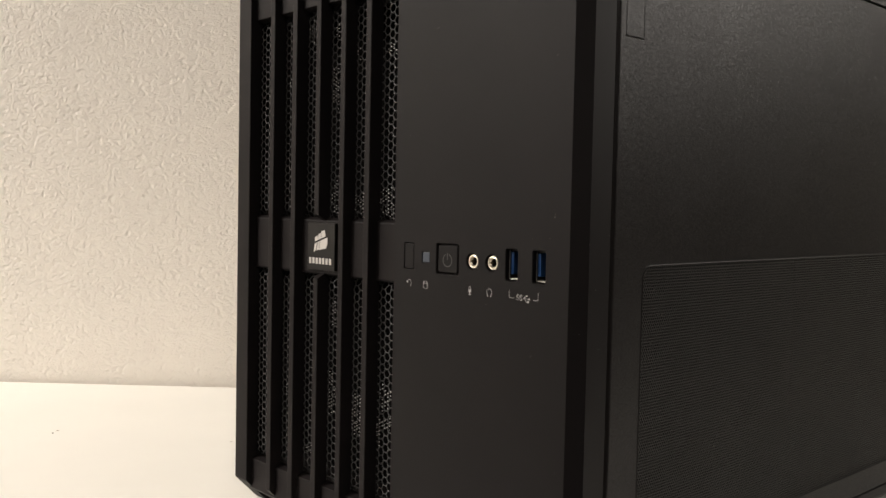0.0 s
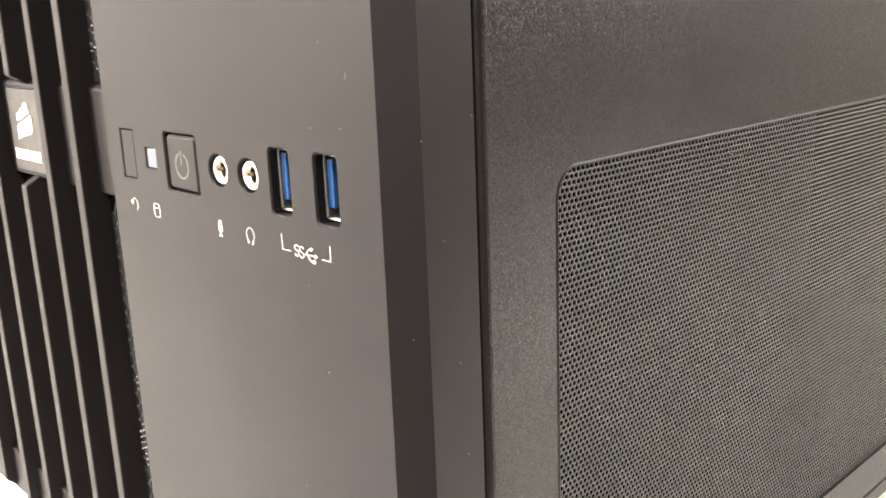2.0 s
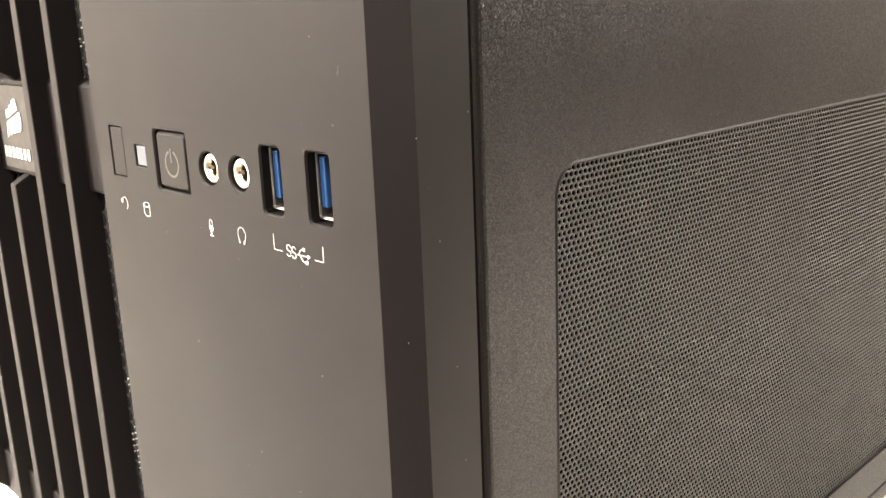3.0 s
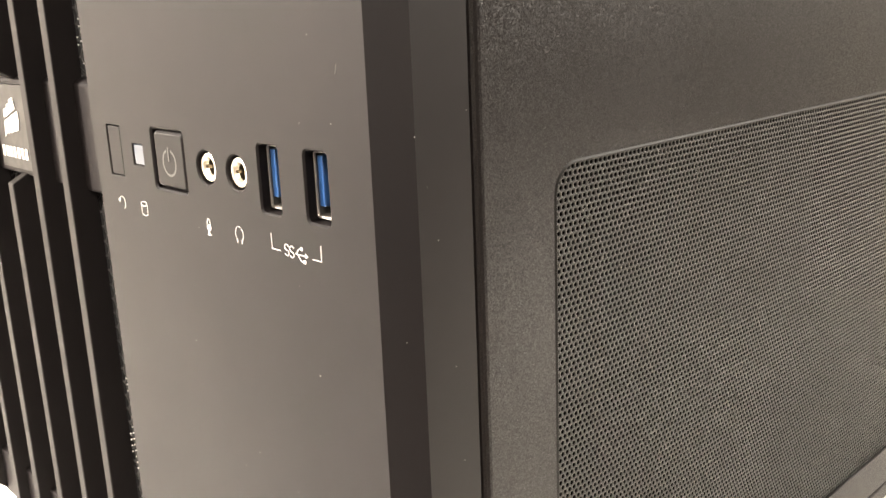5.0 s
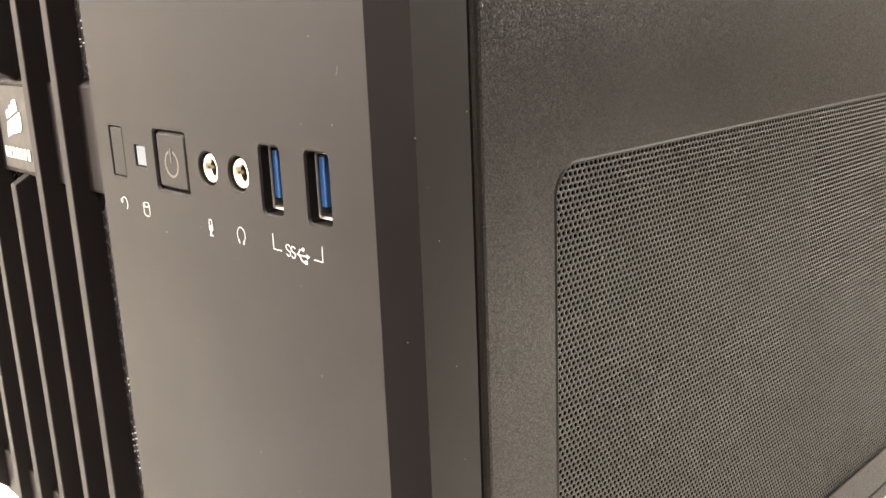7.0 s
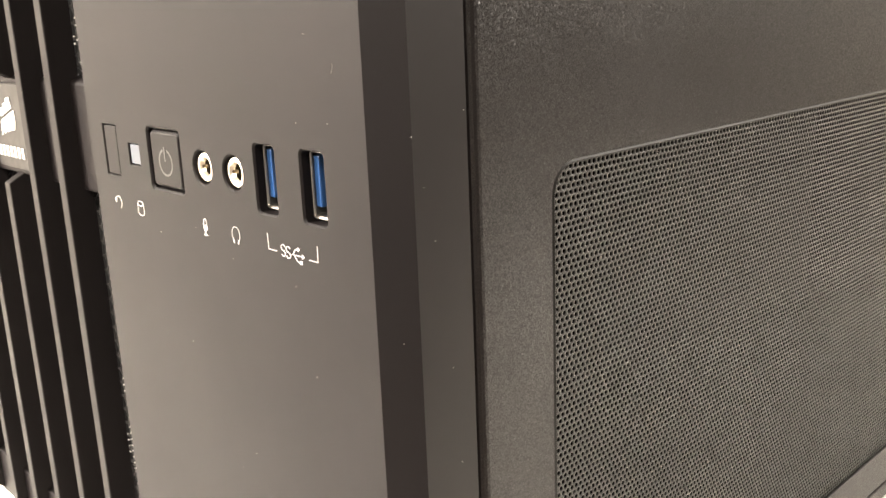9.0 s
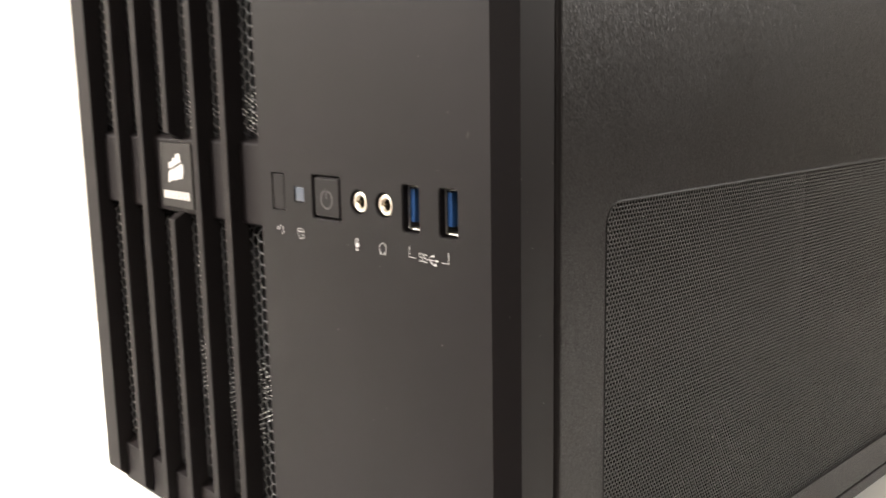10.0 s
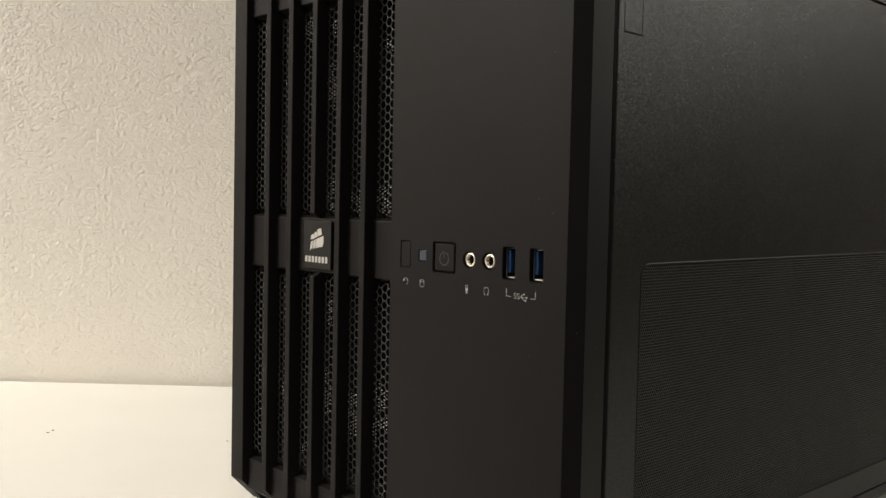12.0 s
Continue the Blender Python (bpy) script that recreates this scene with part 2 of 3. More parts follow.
def stroke(points, width, y=-0.0001, thick=0.0002, closed=False, bm=None):
    """A printed line of even width on the front, through points in x, z; each further line of a mark lies a hair higher."""
    bm = bm or bmesh.new()
    y -= 0.00003 * (len(bm.faces) % 7 + (1 if len(bm.faces) else 0))
    n = len(points)
    P = [Vector(p) for p in points]
    sides = []
    for i in range(n):
        a = P[i - 1] if i or closed else P[i]
        b = P[(i + 1) % n] if i < n - 1 or closed else P[i]
        d0, d1 = (P[i] - a), (b - P[i])
        d0 = (d0 if d0.length else d1).normalized()
        d1 = (d1 if d1.length else d0).normalized()
        d = (d0 + d1).normalized()
        s = Vector((-d.y, d.x)) * (width / 2) / max(0.5, d.dot(d0))
        end = Vector((0, 0)) if closed or 0 < i < n - 1 else (-d if i == 0 else d) * width * 0.3
        sides.append((P[i] + end + s, P[i] + end - s))
    v = [[bm.verts.new((p.x, yy, p.y)) for yy in (y, y + thick) for p in pair] for pair in sides]
    for i in range(n if closed else n - 1):
        a, b = v[i], v[(i + 1) % n]
        bm.faces.new((a[0], a[1], b[1], b[0]))
        bm.faces.new((a[0], b[0], b[2], a[2]))
        bm.faces.new((a[1], a[3], b[3], b[1]))
    if not closed:
        for q in (v[0], v[-1]):
            bm.faces.new((q[0], q[1], q[3], q[2]))
    return bm


def slab(outline, y, thick=0.0002, bm=None):
    y -= 0.00002 * len(bm.faces) % 0.0001 if bm else 0
    return prism(outline, "y", y, y + thick, bm)


def arc(cx, cz, r, a0, a1, n=14, rz=None):
    return [(cx + r * math.cos(radians(a0 + (a1 - a0) * i / n)), cz + (rz or r) * math.sin(radians(a0 + (a1 - a0) * i / n))) for i in range(n + 1)]


# ---- the room ----
def room_at(a, o, z):
    p = BASE + ALONG * a + OUT * o
    return (p.x, p.y, z)


def room_box(name, a0, a1, o0, o1, z0, z1, mat, bevel=0.0):
    bm = box(a0, a1, o0, o1, z0, z1)
    for v in bm.verts:
        v.co = Vector(room_at(*v.co))
    return part(name, bm, mat, drawn=False, bevel=bevel)


LOW, HIGH = -0.74, 1.66
tagged(room_box("wall_behind", -3.6, 0.97, -0.12, 0.0, LOW, HIGH, wall_paint), "cream painted wall with orange-peel texture", "wall", kind="structure")
# five unseen walls added to close the room and dim the case's reflections
tagged(room_box("added_return_wall", 0.85, 0.97, -2.3, -0.12, LOW, HIGH, dim_wall_paint), "added unseen room wall, dark taupe to dim reflections", "wall", kind="structure")
tagged(room_box("added_recess_wall", 0.85, 5.4, -2.42, -2.3, LOW, HIGH, dim_wall_paint), "added unseen room wall, dark taupe to dim reflections", "wall", kind="structure")
tagged(room_box("wall_front", -3.6, 5.4, 3.4, 3.52, LOW, HIGH, dim_wall_paint), "added unseen room wall, dark taupe to dim reflections", "wall", kind="structure")
tagged(room_box("wall_west", -3.72, -3.6, -0.12, 3.52, LOW, HIGH, dim_wall_paint), "added unseen room wall, dark taupe to dim reflections", "wall", kind="structure")
tagged(room_box("wall_east", 5.4, 5.52, -2.42, 3.52, LOW, HIGH, dim_wall_paint), "added unseen room wall, dark taupe to dim reflections", "wall", kind="structure")
tagged(room_box("floor", -3.72, 5.52, -2.42, 3.52, LOW - 0.1, LOW, carpet), "dark brown carpeted floor", "floor", kind="structure")
tagged(room_box("ceiling", -3.72, 5.52, -2.42, 3.52, HIGH, HIGH + 0.1, ceiling_paint), "off-white painted ceiling", "ceiling", kind="structure")

# white table against the wall
table = tagged(new("table"), "white laminate table standing against the wall", "table")
table.location = room_at(0, 0.4, LOW)


def table_part(name, a0, a1, o0, o1, z0, z1, bevel):
    ob = room_box(name, a0, a1, o0, o1, z0, z1, laminate, bevel)
    ob.parent = table
    ob.matrix_parent_inverse = Matrix.Translation(table.location).inverted()
    return ob


table_part("tabletop", -0.45, 0.95, 0.006, 0.575, -0.03, 0.0, 0.002)
for a in (-0.39, 0.89):
    for o in (0.06, 0.515):
        table_part("leg", a - 0.025, a + 0.025, o - 0.025, o + 0.025, LOW, -0.03, 0.003)

# ceiling lamps
for along, out, watts in LAMPS:
    lamp = tagged(new("ceiling_lamp"), "square white ceiling lamp with a glowing diffuser", "lamp", "ceiling lamps")
    lamp.location = room_at(along, out, HIGH)
    part("housing", box(-0.30, 0.30, -0.30, 0.30, -0.05, 0.0), white_metal, lamp, bevel=0.004, drawn=False)
    part("diffuser", box(-0.26, 0.26, -0.26, 0.26, -0.056, -0.0502), lamp_glow, lamp, "glowing milky diffuser", drawn=False)

# ---- the computer case ----
case = tagged(new("computer_case"), "black computer case with barred grille standing on a white table", "computer case")

Z0, Z1 = 0.053, 0.4235              # foot and head of the upright front, below and above which it slopes back at 45 degrees
CUT = 0.0195                        # height of those slopes
BOT, TOP = Z0 - CUT, Z1 + CUT


def slope_back(z):
    return max(0.0, Z0 - z, z - Z1)


# flat right part of the front, with its ports cut through and its bevelled right edge
LEFT_IO, RIGHT_IO = 0.1913, 0.3310
HOLES = {
    "reset": round_rect(0.2009, 0.2098, 0.2283, 0.2442, 0.0004, 2),
    "led": round_rect(0.2174, 0.2239, 0.2328, 0.2393, 0.0003, 2),
    "power": round_rect(0.2303, 0.2488, 0.2271, 0.2448, 0.0013),
    "jack_a": circle(0.2603, 0.2358, 0.0047),
    "jack_b": circle(0.2756, 0.2358, 0.0047),
    "usb_a": round_rect(0.2864, 0.2950, 0.2269, 0.2443, 0.0013),
    "usb_b": round_rect(0.3061, 0.3149, 0.2269, 0.2443, 0.0013),
}
bm, rim = pierced([(LEFT_IO, Z0), (RIGHT_IO, Z0), (RIGHT_IO, Z1), (LEFT_IO, Z1)], list(HOLES.values()), lambda a, b, d: (a, d, b), 0.0060, (0.0003, 0.0003, 0.0006, 0.0004, 0.0004, 0.0005, 0.0005))
edge_profile = [(RIGHT_IO, 0.0), (0.3394, 0.0056), (0.3407, 0.0209), (0.3365, 0.0209)]
levels = [(BOT, CUT), (Z0, 0.0), (Z1, 0.0), (TOP, CUT)]
rows = []
for z, back in levels:
    pts = [(LEFT_IO, back if back else 0.006), (LEFT_IO, 0.0)] + edge_profile
    sink = back
    rows.append([bm.verts.new((x - (0.6 * sink if x > 0.335 else 0), max(y + sink if y < 0.0208 else y, min(y + sink, 0.0215)), z)) for x, y in pts])
strip_rows = [[v.co.copy() for v in r[3:]] for r in rows]
for i, (a, b) in enumerate(zip(rows, rows[1:])):
    for k in range(len(a) - 1):
        if k > 2 or (i == 1 and k == 1):
            continue
        bm.faces.new((a[k], a[k + 1], b[k + 1], b[k]))
front_plate = part("front_plate", bm, plastic, case, "matte black plastic panel with ports and buttons")

bm = bmesh.new()
strip = [[bm.verts.new(v) for v in r] for r in strip_rows]
for a, b in zip(strip, strip[1:]):
    for k in range(2):
        bm.faces.new((a[k], a[k + 1], b[k + 1], b[k]))
part("edge_strip", bm, edge_plastic, case, "satin black side strip of the front")

part("port_board", box(0.196, 0.328, 0.0125, 0.0150, 0.205, 0.262), inside, case)

# grille: cheek, five bars, recessed plates and the hexagonal mesh behind
BAR_Y = 0.0098


def upright(name, x0, x1, z0, z1, draft, mat=grille_plastic, tip0=0.0, tip1=0.0):
    """A bar that follows the front's slopes; a tip leans back where the bar meets the badge."""
    levels = sorted({z0, z1} | {z for z in (Z0, Z1) if z0 < z < z1})
    rings = []
    for z in levels:
        back = slope_back(z)
        rear_z = z
        if tip0 and z == z0:
            rear_z = z - tip0
        if tip1 and z == z1:
            rear_z = z + tip1
        deep = BAR_Y + back
        rings.append([(x0 - draft, deep, rear_z), (x0, back, z), (x1, back, z), (x1 + draft, deep, rear_z)])
    return part(name, loft(rings), mat, case, bevel=0.0004)


upright("grille_cheek", 0.0025, 0.0192, BOT, TOP, 0.0002)
BARS = [(0.0464, 0.0522), (0.0750, 0.0808), (0.1040, 0.1095), (0.1322, 0.1377), (0.1592, 0.1648)]
for k, (a, b) in enumerate(BARS):
    if k == 2:
        upright("grille_bar", a, b, 0.2590, TOP, 0.0002, tip0=0.0055)
        upright("grille_bar", a, b, BOT, 0.2152, 0.0002, tip1=0.0055)
    else:
        upright("grille_bar", a, b, BOT, TOP, 0.0002)

PLATE_Y, CROSS_Y, MESH_Y = 0.0048, 0.0062, 0.0093
SLOT_LOW, SLOT_HIGH, CROSS_LOW, CROSS_HIGH = 0.0718, 0.4022, 0.2170, 0.2572


def recessed(name, profile, bevel=0.0003):
    """A strip across the grille between the cheek and the flat panel; profile in y, z."""
    return part(name, prism(profile, "x", 0.0165, LEFT_IO + 0.0002), grille_plastic, case, bevel=bevel)


recessed("crossbar", [(CROSS_Y, CROSS_LOW + 0.0012), (CROSS_Y, CROSS_HIGH - 0.0018), (MESH_Y, CROSS_HIGH), (MESH_Y + 0.003, CROSS_HIGH), (MESH_Y + 0.003, CROSS_LOW), (MESH_Y, CROSS_LOW)], 0.0007)
recessed("sill", [(PLATE_Y, Z0 - 0.006), (PLATE_Y, SLOT_LOW - 0.0018), (MESH_Y, SLOT_LOW), (MESH_Y + 0.003, SLOT_LOW), (CUT + 0.0085, BOT), (CUT + 0.0050, BOT)])
recessed("lintel", [(PLATE_Y, Z1 + 0.006), (PLATE_Y, SLOT_HIGH + 0.0012), (MESH_Y, SLOT_HIGH), (MESH_Y + 0.003, SLOT_HIGH), (CUT + 0.0085, TOP), (CUT + 0.0050, TOP)])


def lean(z):
    """How far the mesh turns back towards the upper and lower ends of the two windows."""
    return sum(max(0.0, 0.0045 - abs(z - end)) * 0.7 for end in (SLOT_LOW, CROSS_LOW, CROSS_HIGH, SLOT_HIGH))


def hex_sheet(name, x0, x1, z0, z1, pitch, hole, y, thick, mat, parent, label=""):
    """Sheet of hexagonal cells, stacked upright on their flat sides, each with a hole of rounded hexagonal shape and a rounded rim."""
    def ring(flat, corner):
        return [((corner if i % 2 == 0 else flat) * math.cos(math.pi / 6 * i), (corner if i % 2 == 0 else flat) * math.sin(math.pi / 6 * i)) for i in range(12)]
    web = (pitch - hole) / 2
    outer, inner = ring(pitch / 2, pitch / math.sqrt(3)), ring(hole / 2, hole * 0.552)
    shoulder = ring(hole / 2 + web * 0.4, hole * 0.556 + web * 0.4)
    layers = ((outer, y - 0.00022), (shoulder, y - 0.00018), (inner, y), (inner, y + thick))
    verts, faces = [], []
    step = pitch * math.sqrt(3) / 2
    for i in range(int((x1 - x0) / step) + 1):
        for j in range(int((z1 - z0) / pitch) + 1):
            cx, cz = x0 + i * step, z0 + j * pitch + (pitch / 2 if i % 2 else 0)
            if cz > z1:
                continue
            n = len(verts)
            for shape, yy in layers:
                verts += [W(cx + a, yy + lean(cz + b), cz + b) for a, b in shape]
            for level in range(0, 36, 12):
                for k in range(12):
                    l = (k + 1) % 12
                    faces.append((n + level + k, n + level + l, n + level + 12 + l, n + level + 12 + k))
    ob = mesh_object(name, verts, faces, mat, True)
    ob.parent = parent
    return tagged(ob, label)


hex_sheet("hex_mesh", 0.0180, LEFT_IO + 0.004, SLOT_LOW - 0.004, SLOT_HIGH + 0.004, 0.00545, 0.00480, MESH_Y + 0.0008, 0.0003, hex_steel, case, label="black hexagonal steel mesh behind the bars")
part("grille_skirt", box(0.0026, 0.0060, 0.0100, 0.0232, BOT + 0.012, TOP - 0.012), plastic, case)
# dark sheet added so that the mesh holes look shaded
part("grille_shade_sheet", box(0.0165, 0.196, 0.0420, 0.0430, 0.06, 0.417), depth_shade, case)

# fine filter gauze behind the mesh: its glints are painted as near-white beads
# middle, half width and half height of each glinting patch on the drawing
GLINT_PATCHES = (
    (0.089, 0.3865, 0.007, 0.0095), (0.118, 0.3848, 0.007, 0.006), (0.117, 0.3477, 0.009, 0.018), (0.061, 0.3522, 0.004, 0.006),
    (0.063, 0.3883, 0.004, 0.005), (0.140, 0.3666, 0.003, 0.006), (0.174, 0.3678, 0.004, 0.004), (0.180, 0.3642, 0.004, 0.003),
    (0.062, 0.1271, 0.005, 0.012), (0.062, 0.0872, 0.004, 0.006), (0.089, 0.0904, 0.007, 0.005), (0.116, 0.1923, 0.003, 0.012),
    (0.117, 0.1290, 0.009, 0.014), (0.112, 0.1463, 0.003, 0.006), (0.145, 0.1245, 0.010, 0.019), (0.175, 0.1411, 0.012, 0.010),
    (0.177, 0.1245, 0.010, 0.005), (0.167, 0.1182, 0.003, 0.012), (0.175, 0.2680, 0.012, 0.012), (0.144, 0.2680, 0.008, 0.011), (0.116, 0.2720, 0.006, 0.013),
)
rng = random.Random(3)
bead = bmesh.new()
bmesh.ops.create_icosphere(bead, subdivisions=1, radius=0.00036)
bead_v = [v.co.copy() for v in bead.verts]
bead_f = [[v.index for v in f.verts] for f in bead.faces]
bead.free()
verts, faces = [], []
for i in range(66):
    for j in range(136):
        x, z = 0.0185 + i * 0.00266, 0.070 + j * 0.00246 + (0.00123 if i % 2 else 0)
        patch = max(1.0 - math.hypot((x - px) / rx, (z - pz) / rz) for px, pz, rx, rz in GLINT_PATCHES)
        if patch + 0.35 * noise.noise(Vector((x * 190, z * 150, 4.0))) < 0.12 or rng.random() < 0.25:
            continue
        n = len(verts)
        verts += [W(x + p.x, 0.0100 + lean(z) + p.y, z + p.z) for p in bead_v]
        faces += [[n + k for k in f] for f in bead_f]
gauze = mesh_object("gauze_glints", verts, faces, glint_pale, True)
gauze.parent = case
tagged(gauze, "pale beads standing for glints on a fine filter gauze", kind="stuff")

# badge on the crossbar
badge = part("badge", prism(round_rect(0.0915, 0.1232, 0.2208, 0.2535, 0.0006, 3), "y", 0.0040, 0.0064), badge_metal, case, "dark metal badge plate with a pale emblem", bevel=0.0001)
EMBLEM = (
    ((0.1007, 0.2437), (0.1036, 0.2444), (0.1042, 0.2414), (0.1003, 0.2406)),
    ((0.1045, 0.2457), (0.1071, 0.2463), (0.1077, 0.2426), (0.1044, 0.2417)),
    ((0.1078, 0.2477), (0.1118, 0.2486), (0.1130, 0.2444), (0.1082, 0.2429)),
    ((0.1002, 0.2389), (0.1031, 0.2401), (0.1020, 0.2348), (0.0992, 0.2329)),
    ((0.1037, 0.2402), (0.1062, 0.2409), (0.1054, 0.2353), (0.1025, 0.2339)),
    ((0.1069, 0.2412), (0.1150, 0.2436), (0.1153, 0.2393), (0.1137, 0.2360), (0.1088, 0.2354), (0.1059, 0.2346)),
)
for outline in EMBLEM:
    part("emblem_shape", slab(outline, 0.0037, 0.0004), silver, badge, "pale silver emblem patch")
for k in range(7):
    x = 0.0938 + 0.0039 * k
    part("wordmark_bar", slab([(x, 0.2250), (x + 0.0024, 0.2250), (x + 0.0024, 0.2292), (x, 0.2292)], 0.0037, 0.0004), silver, badge, "plain pale silver bar")

# buttons and indicator
part("reset_button", prism(round_rect(0.2013, 0.2094, 0.2287, 0.2438, 0.0003, 2), "y", 0.0002, 0.0050), plastic, case, bevel=0.00025)
part("drive_indicator", prism(round_rect(0.21765, 0.22365, 0.2331, 0.2390, 0.0002, 2), "y", 0.0004, 0.0050), lens, case, "milky white indicator lens", bevel=0.0002)
power = part("power_button", loft([[(x, y, z) for x, z in round_rect(0.2317 - g, 0.2474 + g, 0.2285 - g, 0.2434 + g, 0.0008 + g, 4)] for g, y in ((0.0009, 0.0034), (0.0008, 0.0011), (0.0, 0.0003))]), plastic, case, bevel=0.00015)
part("power_well", box(0.2296, 0.2495, 0.0032, 0.0066, 0.2264, 0.2455), plastic, case)
bm = stroke(arc(0.2394, 0.2352, 0.0037, 112, 428, 26), 0.00065, 0.00027, 0.0001)
stroke([(0.2394, 0.2395), (0.2394, 0.2358)], 0.00065, 0.00027, 0.0001, bm=bm)
part("power_symbol", bm, grey_print, power, "dull grey power symbol")

# audio sockets
for cx in (0.2603, 0.2756):
    cz = 0.2358
    jack = tagged(new("audio_socket"), "round nickel-rimmed audio socket")
    jack.parent = case
    n = 40
    rings = []
    for r, y in ((0.0040, 0.0058), (0.0040, 0.0012), (0.0038, 0.0009), (0.0031, 0.0009), (0.0029, 0.0010), (0.0024, 0.0021), (0.0023, 0.0023)):
        rings.append([(cx + r * math.cos(2 * math.pi * i / n), y, cz + r * math.sin(2 * math.pi * i / n)) for i in range(n)])
    part("socket_rim", loft(rings, closed=False), nickel, jack, smooth=True)
    rings = [[(cx + r * math.cos(2 * math.pi * i / n), y, cz + r * math.sin(2 * math.pi * i / n)) for i in range(n)] for r, y in ((0.0023, 0.0023), (0.0021, 0.0030), (0.0020, 0.0088))]
    part("bore", loft(rings, closed=False), bore_dark, jack, smooth=True)
    part("contact", prism([(cx - 0.0028, 0.0014), (cx - 0.0023, 0.0019), (cx - 0.0018, 0.0031), (cx - 0.0022, 0.0036)], "z", cz - 0.0006, cz + 0.0004), contact_bronze, jack, "bronze spring contact", bevel=0.0001)
    part("socket_bottom", prism(circle(cx, cz, 0.0026, 20), "y", 0.0080, 0.0090), inside, jack)

# data ports
for x0, x1 in ((0.2864, 0.2950), (0.3061, 0.3149)):
    port = tagged(new("usb_port"), "upright metal data port with a blue tongue")
    port.parent = case
    a0, a1, c0, c1, w = x0 + 0.0001, x1 - 0.0006, 0.2275, 0.2438, 0.00028
    outer = round_rect(a0, a1, c0, c1, 0.0008, 4)
    inner = round_rect(a0 + w, a1 - w, c0 + 2.0 * w, c1 - w, 0.0005, 4)
    middle = round_rect(a0 + w * 0.5, a1 - w * 0.5, c0 + w * 0.5, c1 - w * 0.5, 0.0007, 4)
    y0, y1 = 0.0027, 0.0120
    rings = [[(x, y, z) for x, z in ring] for ring, y in ((outer, y1), (outer, y0 + 0.0002), (middle, y0), (inner, y0 + 0.0002), (inner, y0 + 0.0007))]
    part("shell", loft(rings, closed=False), shell_steel, port, "dull steel shell", smooth=True)
    rings = [[(x, y, z) for x, z in inner] for y in (y0 + 0.0007, y1)]
    part("liner", loft(rings, closed=False), inside, port)
    part("tongue", box(a0 + 0.0004, a0 + 0.0026, 0.0034, 0.0120, c0 + 0.0028, c1 - 0.0011), blue, port, "blue plastic tongue", bevel=0.0003)
    part("shell_floor", box(a0 + 2 * w, a1 - 2 * w, y0 + 0.0004, y0 + 0.0046, c0 + 2.0 * w, c0 + 2.8 * w), shell_steel, port, "bright steel floor of the shell")
    part("port_bottom", box(a0, a1, 0.0112, 0.0122, c0, c1), inside, port)

# printed marks
bm = stroke(arc(0.2060, 0.2197, 0.0020, -60, 155, 14), 0.00019)
slab([(0.2036, 0.2209), (0.2044, 0.2196), (0.2049, 0.2208)], -0.0001, bm=bm)
part("reset_mark", bm, white_print, case, "white printed reset mark")
bm = stroke(round_rect(0.2190, 0.2227, 0.2174, 0.2217, 0.0011, 4), 0.00019, closed=True)
stroke(arc(0.22085, 0.2210, 0.0017, 180, 360, 8, 0.0007), 0.00022, bm=bm)
part("drive_mark", bm, white_print, case, "white printed drive mark")
bm = slab(round_rect(0.25790, 0.25990, 0.2181, 0.2197, 0.0008, 4), -0.0001)
stroke([(0.25815, 0.2196)] + arc(0.2589, 0.2203, 0.00075, 180, 0, 10, 0.0012) + [(0.25965, 0.2196)], 0.00020, bm=bm)
stroke([(0.2589, 0.2182), (0.2589, 0.2171)], 0.0004, bm=bm)
stroke([(0.2581, 0.2169), (0.2597, 0.2169)], 0.0003, bm=bm)
part("microphone_mark", bm, white_print, case, "white printed microphone mark")
bm = stroke(arc(0.27445, 0.2193, 0.0019, -48, 228, 18, 0.0021), 0.00016)
stroke([(0.2731, 0.2178), (0.2733, 0.2170)], 0.00038, bm=bm)
stroke([(0.2758, 0.2178), (0.2756, 0.2170)], 0.00038, bm=bm)
part("headphone_mark", bm, white_print, case, "white printed headphone mark")
part("bracket_mark", stroke([(0.2896, 0.2219), (0.2897, 0.2179), (0.2932, 0.2179)], 0.00019), white_print, case, "white printed bracket line")
part("bracket_mark", stroke([(0.3105, 0.2217), (0.3104, 0.2178), (0.3070, 0.2178)], 0.00019), white_print, case, "white printed bracket line")


def letter_s(x, z, w, h, bm):
    top = arc(x, z + h / 4, w / 2, 20, 260, 10, h / 4)
    low = arc(x, z - h / 4, w / 2, 80, -160, 10, h / 4)
    return stroke(top + low[1:], 0.00019, bm=bm)


bm = bmesh.new()
letter_s(0.2961, 0.2185, 0.0017, 0.0030, bm)
letter_s(0.2985, 0.2184, 0.0017, 0.0030, bm)
part("speed_letters", bm, white_print, case, "white printed letters SS")
bm = stroke([(0.2998, 0.2181), (0.3042, 0.2181)], 0.00019)
stroke([(0.3004, 0.2181), (0.3014, 0.2195), (0.3024, 0.2197)], 0.00019, bm=bm)
stroke([(0.3010, 0.2181), (0.3022, 0.2167), (0.3032, 0.2165)], 0.00019, bm=bm)
slab([(0.3040, 0.2187), (0.3051, 0.2181), (0.3040, 0.2175)], -0.0001, bm=bm)
slab(circle(0.3025, 0.2197, 0.0005, 10), -0.0001, bm=bm)
slab([(0.3031, 0.2170), (0.3040, 0.2170), (0.3040, 0.2161), (0.3031, 0.2161)], -0.0001, bm=bm)
part("trident_mark", bm, white_print, case, "white printed trident mark")

